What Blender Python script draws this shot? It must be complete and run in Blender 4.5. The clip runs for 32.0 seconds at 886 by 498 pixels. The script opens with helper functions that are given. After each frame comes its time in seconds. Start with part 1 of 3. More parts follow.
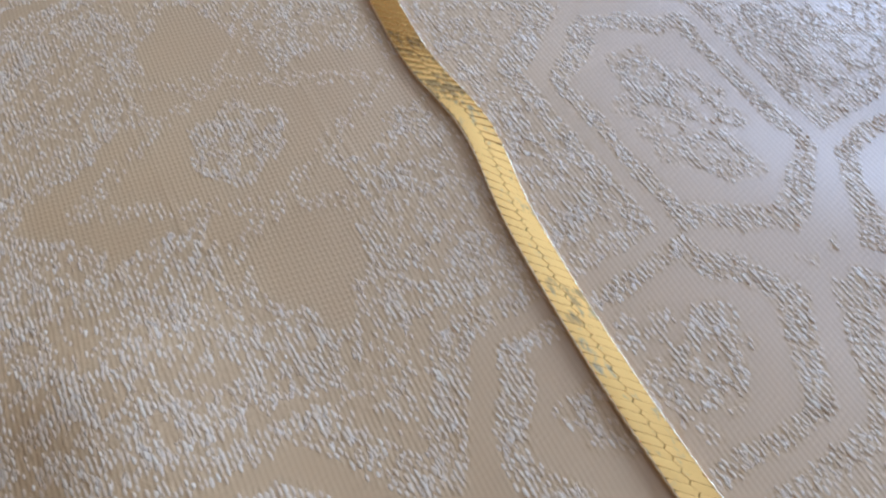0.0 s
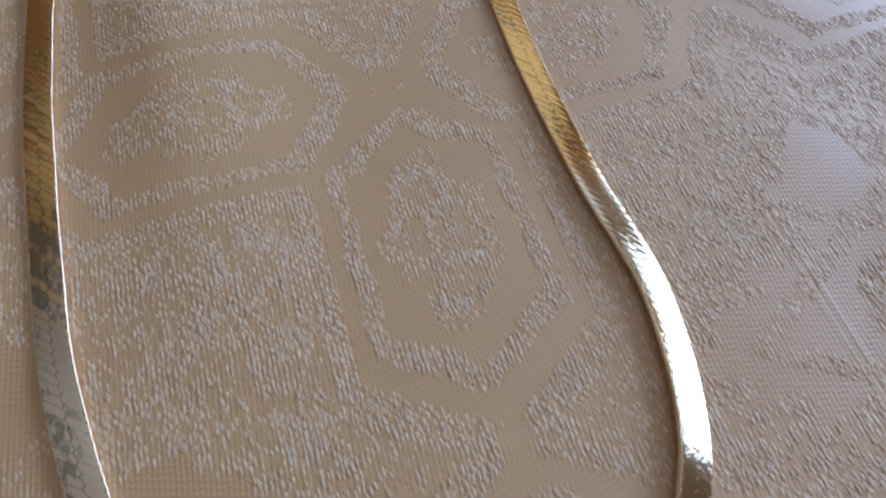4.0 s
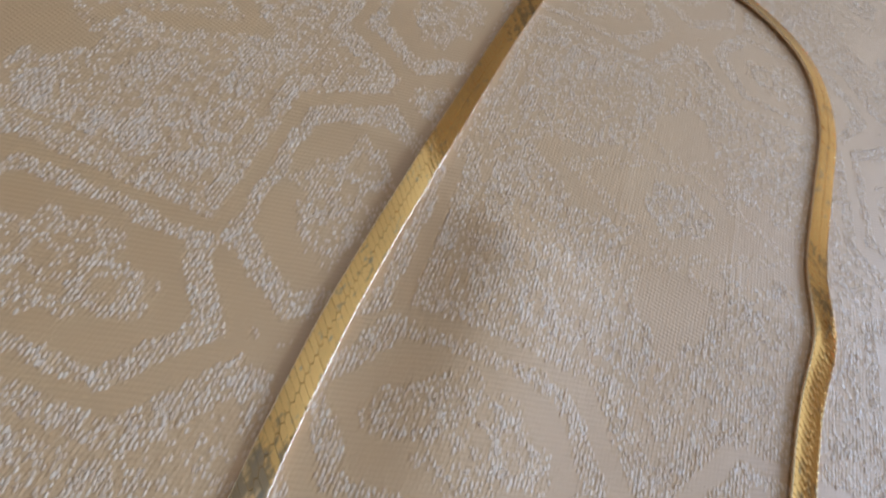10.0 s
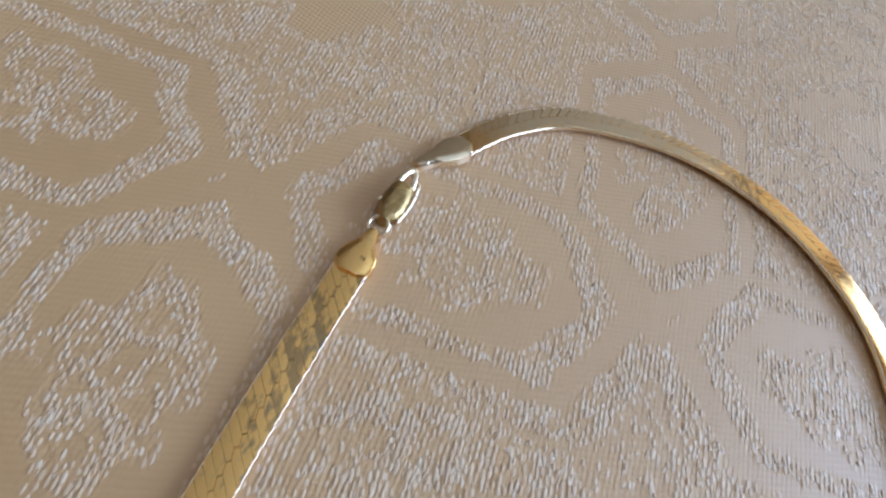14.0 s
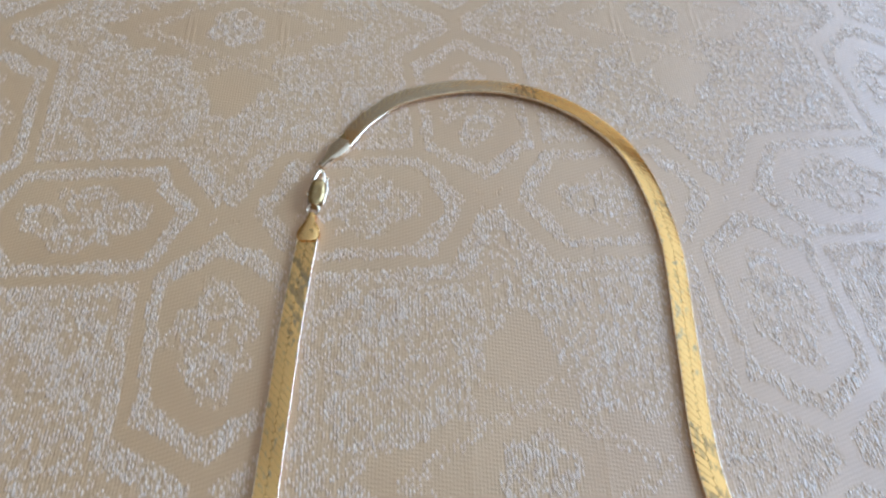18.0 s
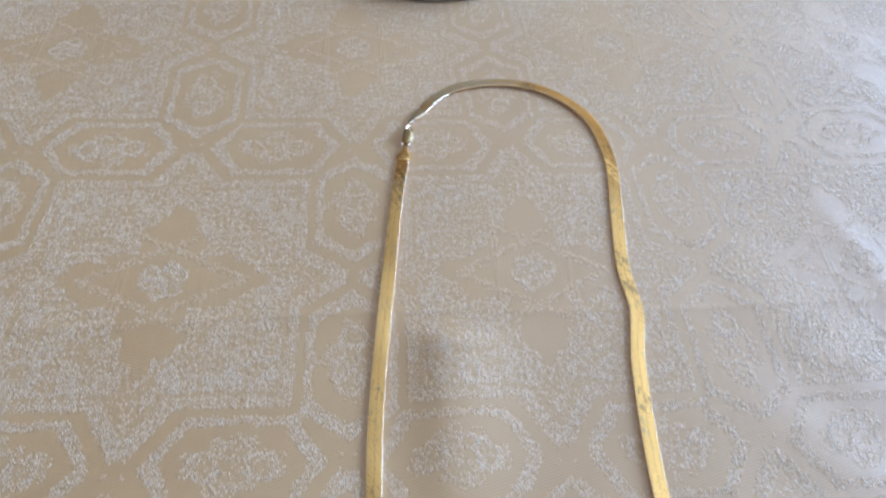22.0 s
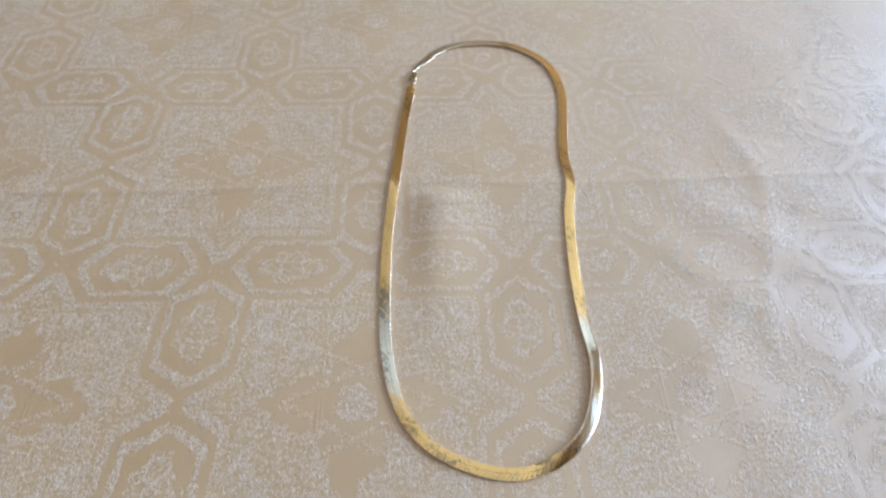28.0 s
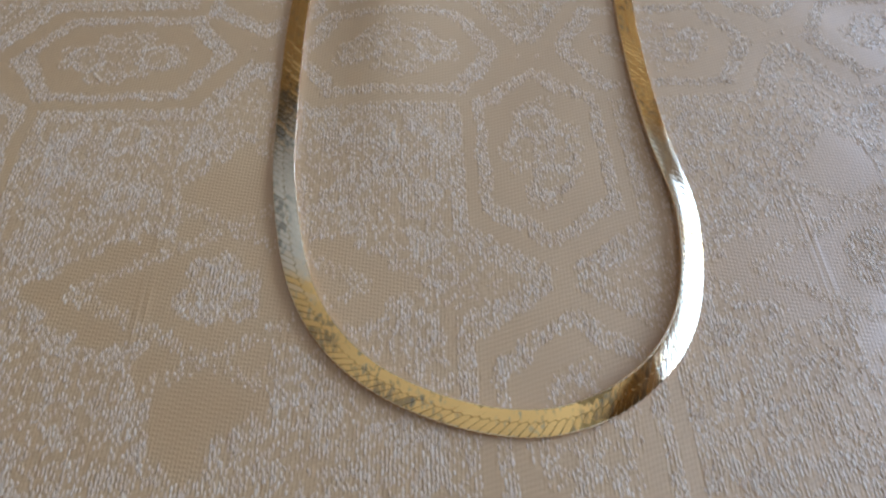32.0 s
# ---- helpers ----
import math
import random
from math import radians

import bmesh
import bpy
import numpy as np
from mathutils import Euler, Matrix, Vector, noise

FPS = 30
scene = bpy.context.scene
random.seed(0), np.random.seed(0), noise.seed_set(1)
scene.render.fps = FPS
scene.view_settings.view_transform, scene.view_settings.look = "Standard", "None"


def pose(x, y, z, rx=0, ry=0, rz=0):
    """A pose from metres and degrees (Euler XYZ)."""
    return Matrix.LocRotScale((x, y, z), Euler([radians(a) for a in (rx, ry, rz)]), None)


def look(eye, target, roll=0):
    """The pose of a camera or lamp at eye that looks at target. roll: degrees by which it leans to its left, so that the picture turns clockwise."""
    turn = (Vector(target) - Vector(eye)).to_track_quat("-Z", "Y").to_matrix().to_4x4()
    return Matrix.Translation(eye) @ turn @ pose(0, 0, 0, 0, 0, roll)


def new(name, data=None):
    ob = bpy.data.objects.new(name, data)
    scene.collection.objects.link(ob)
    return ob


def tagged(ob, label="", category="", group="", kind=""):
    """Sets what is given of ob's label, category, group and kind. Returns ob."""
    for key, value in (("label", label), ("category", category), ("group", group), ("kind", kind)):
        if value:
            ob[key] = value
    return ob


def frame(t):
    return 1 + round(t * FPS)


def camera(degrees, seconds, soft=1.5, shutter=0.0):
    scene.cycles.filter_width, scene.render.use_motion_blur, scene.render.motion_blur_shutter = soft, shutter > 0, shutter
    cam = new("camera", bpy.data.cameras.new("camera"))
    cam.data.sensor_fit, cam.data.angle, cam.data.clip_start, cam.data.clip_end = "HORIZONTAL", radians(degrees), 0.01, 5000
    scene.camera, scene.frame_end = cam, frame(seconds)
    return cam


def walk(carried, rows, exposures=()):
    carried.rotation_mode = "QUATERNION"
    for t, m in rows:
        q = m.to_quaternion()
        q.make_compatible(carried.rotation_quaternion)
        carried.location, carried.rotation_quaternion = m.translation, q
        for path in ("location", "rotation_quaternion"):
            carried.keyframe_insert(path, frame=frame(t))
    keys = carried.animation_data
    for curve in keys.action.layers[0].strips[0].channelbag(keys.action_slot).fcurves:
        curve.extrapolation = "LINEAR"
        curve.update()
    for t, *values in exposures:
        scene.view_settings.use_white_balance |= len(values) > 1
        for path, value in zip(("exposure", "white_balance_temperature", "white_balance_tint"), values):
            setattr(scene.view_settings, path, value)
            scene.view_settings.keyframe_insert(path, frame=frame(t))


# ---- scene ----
# A gold herringbone necklace on a damask tablecloth; the cloth's top is about z = 0.
cam = camera(70.36, 32.0, soft=2.5)
PATH = [
    (0.0, 0.10978, -0.00061, 0.07302, 26.906, 0.657, -30.958),
    (0.5, 0.10947, -0.00650, 0.07198, 26.903, 0.614, -30.582),
    (1.0, 0.10856, -0.01263, 0.06993, 26.622, 0.524, -30.208),
    (1.5, 0.10764, -0.02129, 0.07097, 26.804, 0.524, -29.833),
    (2.0, 0.10662, -0.02892, 0.07081, 26.804, 0.642, -29.109),
    (2.5, 0.10856, -0.03874, 0.07124, 26.508, 0.365, -26.694),
    (3.0, 0.10539, -0.04760, 0.07186, 26.792, -0.609, -24.011),
    (3.5, 0.10290, -0.05450, 0.07243, 27.000, -1.000, -21.534),
    (4.0, 0.09896, -0.06472, 0.07616, 27.170, -1.166, -18.306),
    (4.5, 0.09124, -0.07535, 0.07912, 27.465, -2.280, -15.310),
    (6.5, 0.08013, -0.09497, 0.08788, 30.731, -1.505, -7.488),
    (7.0, 0.07646, -0.09241, 0.09212, 30.639, -2.021, -7.235),
    (7.5, 0.07139, -0.08964, 0.09476, 31.554, -2.303, -7.325),
    (8.0, 0.06157, -0.07975, 0.09299, 31.849, -4.539, -5.529),
    (8.5, 0.06223, -0.06773, 0.09008, 31.603, -9.334, 2.305),
    (9.0, 0.06800, -0.05385, 0.08791, 31.404, -12.333, 9.093),
    (9.5, 0.06862, -0.04027, 0.08579, 32.052, -14.734, 15.079),
    (10.0, 0.06871, -0.02781, 0.08312, 32.557, -15.163, 18.276),
    (10.5, 0.06811, -0.01656, 0.08145, 32.636, -15.580, 19.589),
    (11.0, 0.06549, -0.00802, 0.08371, 32.751, -15.734, 20.152),
    (11.5, 0.06726, -0.00181, 0.08785, 33.688, -14.654, 19.278),
    (12.0, 0.06826, 0.00250, 0.08936, 33.939, -14.261, 18.074),
    (12.5, 0.07083, 0.01856, 0.08445, 34.421, -13.620, 16.911),
    (13.0, 0.07295, 0.04374, 0.07188, 33.375, -13.924, 17.109),
    (13.5, 0.07412, 0.06206, 0.06776, 32.199, -14.015, 17.107),
    (14.0, 0.07728, 0.07378, 0.06616, 31.178, -13.675, 16.486),
    (14.5, 0.07784, 0.07909, 0.06537, 30.510, -13.161, 15.304),
    (15.0, 0.07982, 0.07719, 0.07185, 30.115, -11.688, 12.939),
    (15.5, 0.08332, 0.07726, 0.07927, 28.397, -8.404, 6.519),
    (17.5, 0.08962, 0.04952, 0.10423, 30.410, -2.915, -4.232),
    (18.0, 0.08911, 0.04196, 0.11174, 30.225, -2.403, -4.557),
    (18.5, 0.08602, 0.03074, 0.11878, 30.333, -2.860, -4.276),
    (19.0, 0.08389, 0.02033, 0.12880, 30.596, -2.734, -4.054),
    (19.5, 0.08185, 0.01174, 0.13443, 31.486, -2.817, -3.679),
    (20.0, 0.07995, 0.00225, 0.14156, 31.821, -2.529, -3.688),
    (20.5, 0.07768, -0.00806, 0.15047, 32.116, -2.502, -3.538),
    (21.0, 0.07601, -0.01864, 0.15647, 32.979, -1.885, -3.735),
    (21.5, 0.07471, -0.03253, 0.16192, 34.030, -1.702, -3.233),
    (22.0, 0.07202, -0.04569, 0.16858, 34.802, -1.853, -3.086),
    (22.5, 0.06881, -0.06471, 0.17546, 35.350, -1.996, -2.694),
    (23.0, 0.06708, -0.08187, 0.18237, 35.621, -1.869, -2.282),
    (23.5, 0.06705, -0.09525, 0.18535, 36.166, -1.577, -2.105),
    (24.0, 0.06698, -0.10948, 0.18967, 36.127, -1.430, -1.877),
    (24.5, 0.06688, -0.12753, 0.19689, 36.415, -1.727, -1.137),
    (25.0, 0.06458, -0.13831, 0.19911, 36.710, -1.368, -1.180),
    (25.5, 0.06637, -0.14299, 0.20169, 36.729, -1.016, -0.989),
    (27.5, 0.07815, -0.14534, 0.20383, 37.590, -0.069, -1.393),
    (28.0, 0.08074, -0.14423, 0.20101, 37.736, 0.085, -1.652),
    (28.5, 0.08308, -0.14462, 0.19231, 37.642, 0.125, -1.528),
    (29.0, 0.08658, -0.14241, 0.17634, 37.477, 0.489, -1.288),
    (29.5, 0.08725, -0.13502, 0.15549, 36.532, 0.485, -1.292),
    (30.0, 0.08802, -0.13029, 0.13884, 35.367, 0.587, -1.509),
    (30.5, 0.08654, -0.12606, 0.12651, 34.211, 0.172, -1.464),
    (31.0, 0.08695, -0.12000, 0.11311, 33.485, -0.078, -1.881),
    (31.5, 0.08921, -0.11238, 0.10345, 32.605, 0.096, -2.466),
    (32.0, 0.08920, -0.10619, 0.09548, 31.508, -0.194, -2.728),
]
walk(cam, [(t, pose(x, y, z, rx, ry, rz)) for t, x, y, z, rx, ry, rz in PATH],
     exposures=[(0.0, 0.03, 5170, 23), (2.0, -0.05, 5270, 24), (4.0, -0.35, 5470, 27), (7.0, -0.16, 5630, 27), (9.0, -0.22, 5580, 26), (10.0, 0.00, 5470, 23), (11.0, -0.02, 5350, 23), (12.0, 0.18, 5310, 22),
                (13.0, 0.07, 5380, 22), (15.5, 0.09, 5420, 22), (17.5, 0.25, 5120, 20), (20.0, 0.27, 4970, 19), (23.0, 0.38, 5070, 19), (25.5, 0.44, 5120, 19),
                (28.0, 0.45, 5120, 19), (30.0, 0.41, 5170, 21), (31.0, 0.40, 5120, 21), (32.0, -0.14, 5320, 22)])

# ---- light: daylight from one window beside the table ----
world = bpy.data.worlds.new("world")
scene.world = world
world.use_nodes = True
wn = world.node_tree.nodes
sky = wn.new("ShaderNodeTexSky")
sky.sky_type, sky.sun_disc = "NISHITA", False
sky.sun_elevation, sky.sun_rotation = radians(35), radians(200)
wn["Background"].inputs["Strength"].default_value = 0.12
world.node_tree.links.new(sky.outputs["Color"], wn["Background"].inputs["Color"])

# the window in the wall beside the table: along the wall from, to, sill, head
EAST_X, NORTH_Y = 1.60, 1.70
EAST = (-0.40, 1.60, 0.16, 1.24)
lamp = bpy.data.lights.new("window_daylight", "AREA")
lamp.shape, lamp.size, lamp.size_y = "RECTANGLE", EAST[1] - EAST[0], EAST[3] - EAST[2]
lamp.energy, lamp.color = 68.0, (0.58, 0.805, 1.0)
ym, zm = 0.5 * (EAST[0] + EAST[1]), 0.5 * (EAST[2] + EAST[3])
new("window_daylight", lamp).matrix_world = look((EAST_X + 0.09, ym, zm), (0, ym, zm + 0.60))   # tilted up to brighten the ceiling that the gold mirrors


# ---- materials ----
def material(name):
    m = bpy.data.materials.new(name)
    m.use_nodes = True
    return m, m.node_tree.nodes, m.node_tree.links, m.node_tree.nodes["Principled BSDF"]


def math_node(n, l, op, a, b=None, c=None):
    q = n.new("ShaderNodeMath")
    q.operation = op
    for i, v in enumerate((a, b, c)):
        if v is None:
            continue
        if isinstance(v, (int, float)):
            q.inputs[i].default_value = v
        else:
            l.new(v, q.inputs[i])
    return q.outputs[0]


def scaled(n, l, src, scale, turn=0.0):
    q = n.new("ShaderNodeMapping")
    q.inputs["Scale"].default_value = scale
    q.inputs["Rotation"].default_value = (0, 0, radians(turn))
    l.new(src, q.inputs["Vector"])
    return q.outputs[0]


def noise_node(n, l, vec, scale, detail=2.0, rough=0.5):
    q = n.new("ShaderNodeTexNoise")
    q.inputs["Scale"].default_value, q.inputs["Detail"].default_value = scale, detail
    q.inputs["Roughness"].default_value = rough
    l.new(vec, q.inputs["Vector"])
    return q.outputs["Fac"]


def ramp(n, l, fac, stops):
    q = n.new("ShaderNodeValToRGB")
    el = q.color_ramp.elements
    while len(el) < len(stops):
        el.new(0.5)
    for e, (p, c) in zip(el, stops):
        e.position, e.color = p, (*c, 1)
    l.new(fac, q.inputs["Fac"])
    return q.outputs["Color"]


def mix(n, l, fac, a, b):
    q = n.new("ShaderNodeMix")
    q.data_type = "RGBA"
    for sock, v in ((q.inputs[0], fac), (q.inputs[6], a), (q.inputs[7], b)):
        if isinstance(v, (int, float)):
            sock.default_value = v
        elif isinstance(v, tuple):
            sock.default_value = (*v, 1)
        else:
            l.new(v, sock)
    return q.outputs[2]


def bump(n, l, height, dist, strength=1.0, normal=None):
    q = n.new("ShaderNodeBump")
    q.inputs["Distance"].default_value, q.inputs["Strength"].default_value = dist, strength
    l.new(height, q.inputs["Height"])
    if normal is not None:
        l.new(normal, q.inputs["Normal"])
    return q.outputs[0]


def plain(name, colour, rough, metal=0.0, grain=40.0, vary=0.15):
    m, n, l, b = material(name)
    tc = n.new("ShaderNodeTexCoord").outputs["Object"]
    f = noise_node(n, l, tc, grain, 4)
    lo, hi = tuple(c * (1 - vary) for c in colour), tuple(min(1, c * (1 + vary)) for c in colour)
    l.new(ramp(n, l, f, [(0.3, lo), (0.7, hi)]), b.inputs["Base Color"])
    b.inputs["Roughness"].default_value, b.inputs["Metallic"].default_value = rough, metal
    l.new(bump(n, l, f, 0.002, 0.2), b.inputs["Normal"])
    return m


def damask_material():
    """Cream damask: a smooth satin ground with a fine twill, and raised floats of a paler, duller thread."""
    m, n, l, b = material("damask")
    tc = n.new("ShaderNodeTexCoord").outputs["Object"]
    at = n.new("ShaderNodeAttribute")
    at.attribute_name = "float"
    tuft = at.outputs["Fac"]
    ln = n.new("ShaderNodeAttribute")
    ln.attribute_name = "drawn"
    # bend the thread lines a little, so that the floats curl
    warp = n.new("ShaderNodeTexNoise")
    warp.inputs["Scale"].default_value, warp.inputs["Detail"].default_value = 330.0, 1.0
    l.new(tc, warp.inputs["Vector"])
    bent = n.new("ShaderNodeMix")
    bent.data_type, bent.blend_type = "RGBA", "LINEAR_LIGHT"
    bent.inputs[0].default_value = 0.0006
    l.new(tc, bent.inputs[6])
    l.new(warp.outputs["Color"], bent.inputs[7])
    vec = bent.outputs[2]
    s1 = noise_node(n, l, scaled(n, l, vec, (2700, 640, 300), 5), 1.0, 2.0, 0.5)
    s2 = noise_node(n, l, scaled(n, l, vec, (1200, 480, 300), -7), 1.0, 1.0)
    strand = math_node(n, l, "ADD", math_node(n, l, "MULTIPLY", s1, 0.6), math_node(n, l, "MULTIPLY", s2, 0.4))
    # floats cover half of a figured patch and fade out at its edge
    lift = math_node(n, l, "MULTIPLY_ADD", tuft, 0.40, math_node(n, l, "ADD", strand, -0.865))
    edge = n.new("ShaderNodeMapRange")
    edge.interpolation_type = "SMOOTHSTEP"
    for k, v in (("From Min", -0.04), ("From Max", 0.12)):
        edge.inputs[k].default_value = v
    l.new(lift, edge.inputs["Value"])
    floats = edge.outputs["Result"]
    # the ground's fine twill
    zone = n.new("ShaderNodeAttribute")
    zone.attribute_name = "twill"
    twills = []
    for turn in (74, 108):
        rib = n.new("ShaderNodeTexWave")
        rib.wave_type, rib.bands_direction = "BANDS", "X"
        rib.inputs["Scale"].default_value = 400.0
        rib.inputs["Distortion"].default_value, rib.inputs["Detail"].default_value = 1.6, 1.0
        l.new(scaled(n, l, tc, (1, 1, 1), turn), rib.inputs["Vector"])
        twills.append(rib.outputs["Fac"])
    turned = n.new("ShaderNodeMix")
    l.new(zone.outputs["Fac"], turned.inputs[0])
    l.new(twills[0], turned.inputs[2])
    l.new(twills[1], turned.inputs[3])
    twill = turned.outputs[0]
    cord = n.new("ShaderNodeTexWave")
    cord.wave_type, cord.bands_direction = "BANDS", "X"
    cord.inputs["Scale"].default_value = 500.0
    cord.inputs["Distortion"].default_value, cord.inputs["Detail"].default_value = 0.8, 1.0
    l.new(scaled(n, l, tc, (1, 1, 1), 3), cord.inputs["Vector"])
    pick = n.new("ShaderNodeTexWave")
    pick.wave_type, pick.bands_direction = "BANDS", "Y"
    pick.inputs["Scale"].default_value = 470.0
    pick.inputs["Distortion"].default_value, pick.inputs["Detail"].default_value = 0.8, 1.0
    l.new(scaled(n, l, tc, (1, 1, 1), 3), pick.inputs["Vector"])
    dots = math_node(n, l, "MULTIPLY", math_node(n, l, "MULTIPLY", cord.outputs["Fac"], pick.outputs["Fac"]), math_node(n, l, "MULTIPLY", zone.outputs["Fac"], 0.30))
    patch = noise_node(n, l, tc, 45.0, 2.0)
    stain = noise_node(n, l, tc, 22.0, 3.0)
    ground = ramp(n, l, stain, [(0.3, (0.622, 0.338, 0.128)), (0.7, (0.690, 0.393, 0.158))])
    under = mix(n, l, math_node(n, l, "MULTIPLY", tuft, 0.45), ground, (0.71, 0.465, 0.27))
    pale = ramp(n, l, s2, [(0.3, (0.70, 0.475, 0.295)), (0.7, (0.775, 0.565, 0.385))])
    l.new(mix(n, l, floats, under, pale), b.inputs["Base Color"])
    # the ground is a weft satin: its lustre is narrow along the threads and wide across them
    l.new(math_node(n, l, "MULTIPLY_ADD", tuft, -0.02, 0.60), b.inputs["Roughness"])
    l.new(math_node(n, l, "MULTIPLY_ADD", tuft, -0.60, 0.85), b.inputs["Specular IOR Level"])
    b.inputs["IOR"].default_value = 1.9
    b.inputs["Anisotropic"].default_value = 0.6
    across = n.new("ShaderNodeCombineXYZ")
    across.inputs[1].default_value = 1.0
    l.new(across.outputs[0], b.inputs["Tangent"])
    b.inputs["Sheen Weight"].default_value = 0.12
    b.inputs["Sheen Roughness"].default_value = 0.4
    plain_part = math_node(n, l, "SUBTRACT", 1.0, tuft)
    ribs = math_node(n, l, "ADD", math_node(n, l, "MULTIPLY", twill, math_node(n, l, "MULTIPLY_ADD", plain_part, 0.16, 0.03)),
                     math_node(n, l, "MULTIPLY", math_node(n, l, "MULTIPLY", cord.outputs["Fac"], patch), math_node(n, l, "MULTIPLY_ADD", tuft, 0.5, 0.20)))
    hgt = math_node(n, l, "ADD", math_node(n, l, "MULTIPLY_ADD", floats, 0.8, math_node(n, l, "ADD", ribs, dots)), math_node(n, l, "MULTIPLY", ln.outputs["Fac"], 0.7))
    # the figured patches pucker and stand a little proud
    pucker = noise_node(n, l, scaled(n, l, vec, (900, 620, 600)), 1.0, 2.0)
    swell = math_node(n, l, "MULTIPLY", tuft, math_node(n, l, "ADD", pucker, -0.5))
    under_n = bump(n, l, swell, 0.0006, 0.42)
    l.new(bump(n, l, hgt, 0.00008, 0.9, under_n), b.inputs["Normal"])
    return m


def gold_material(name, rough=0.02, mark_amount=1.0, worn_glint=0.0):
    """Gold plate over silver: polished. Its colour holds dark reflections as ticks on single links, and pale stretches
    of window glare and bare silver.
    """
    m, n, l, b = material(name)
    geo = n.new("ShaderNodeNewGeometry").outputs["Position"]
    xyz = n.new("ShaderNodeSeparateXYZ")
    l.new(geo, xyz.inputs[0])
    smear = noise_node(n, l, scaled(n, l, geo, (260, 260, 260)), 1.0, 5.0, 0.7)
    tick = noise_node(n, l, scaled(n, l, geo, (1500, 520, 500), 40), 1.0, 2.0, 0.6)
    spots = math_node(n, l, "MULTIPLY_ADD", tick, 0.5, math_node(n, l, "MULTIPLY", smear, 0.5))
    # the speckle of dark mirrored surroundings is put into this colour
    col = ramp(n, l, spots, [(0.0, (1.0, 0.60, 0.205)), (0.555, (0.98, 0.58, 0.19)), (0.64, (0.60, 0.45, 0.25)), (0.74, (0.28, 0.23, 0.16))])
    col = mix(n, l, mark_amount, (1.0, 0.60, 0.205), col)

    def near(axis, centre, width):
        d = math_node(n, l, "DIVIDE", math_node(n, l, "SUBTRACT", xyz.outputs[axis], centre), width)
        return math_node(n, l, "POWER", 2.718, math_node(n, l, "MULTIPLY", math_node(n, l, "MULTIPLY", d, d), -1.0))

    # pale stretches: beside the front bend, on the bend itself, at the fold, and next to the clasp
    # window glare is put into the colour here, mixed with worn silver
    patches = None
    for (cx, wx), (cy, wy) in (((0.063, 0.02), (-0.034, 0.020)), ((0.131, 0.012), (-0.062, 0.016)), ((0.094, 0.028), (0.148, 0.017)), ((0.137, 0.015), (-0.035, 0.014))):
        p = math_node(n, l, "MULTIPLY", math_node(n, l, "MULTIPLY", near(0, cx, wx), near(1, cy, wy)), 1.25)
        patches = p if patches is None else math_node(n, l, "MAXIMUM", patches, p)
    link_dice = n.new("ShaderNodeObjectInfo").outputs["Random"]
    ragged = math_node(n, l, "ADD", patches, math_node(n, l, "MULTIPLY", math_node(n, l, "ADD", math_node(n, l, "MULTIPLY_ADD", link_dice, 0.45, smear), -0.72), 0.8))
    wear_glare = n.new("ShaderNodeMapRange")
    for k, v in (("From Min", 0.25), ("From Max", 0.95)):
        wear_glare.inputs[k].default_value = v
    l.new(ragged, wear_glare.inputs["Value"])
    col = mix(n, l, math_node(n, l, "MAXIMUM", math_node(n, l, "MULTIPLY", wear_glare.outputs["Result"], 0.75 * mark_amount), worn_glint), col, (0.93, 0.86, 0.70))
    # dark reflections put into the colour as ticks, link by link, in stretches
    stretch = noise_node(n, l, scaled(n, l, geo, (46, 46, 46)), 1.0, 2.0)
    dark_reflections = math_node(n, l, "MULTIPLY_ADD", link_dice, 0.16, math_node(n, l, "MULTIPLY_ADD", tick, 0.55, stretch))
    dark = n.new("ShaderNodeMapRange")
    for k, v in (("From Min", 0.955), ("From Max", 1.06), ("To Max", 0.62 * mark_amount)):
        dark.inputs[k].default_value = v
    l.new(dark_reflections, dark.inputs["Value"])
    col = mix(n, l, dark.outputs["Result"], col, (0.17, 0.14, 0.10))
    l.new(col, b.inputs["Base Color"])
    b.inputs["Metallic"].default_value = 1.0
    l.new(math_node(n, l, "MULTIPLY_ADD", spots, 0.16, rough), b.inputs["Roughness"])
    fine = noise_node(n, l, scaled(n, l, geo, (2500, 2500, 2500)), 1.0, 3.0)
    l.new(bump(n, l, fine, 0.00003, 0.5), b.inputs["Normal"])
    return m


def thread_material():
    """The pale, slightly lustrous thread of the floats."""
    m, n, l, b = material("pale_thread")
    geo = n.new("ShaderNodeNewGeometry")
    tone = ramp(n, l, geo.outputs["Random Per Island"], [(0.0, (0.75, 0.495, 0.287)), (0.6, (0.81, 0.562, 0.345)), (1.0, (0.87, 0.650, 0.430))])
    l.new(tone, b.inputs["Base Color"])
    fibre = noise_node(n, l, scaled(n, l, geo.outputs["Position"], (9000, 1500, 3000)), 1.0, 2.0)
    l.new(math_node(n, l, "MULTIPLY_ADD", fibre, 0.2, 0.42), b.inputs["Roughness"])
    b.inputs["Sheen Weight"].default_value = 0.05
    b.inputs["Specular IOR Level"].default_value = 0.55
    l.new(bump(n, l, fibre, 0.00004, 0.6), b.inputs["Normal"])
    return m


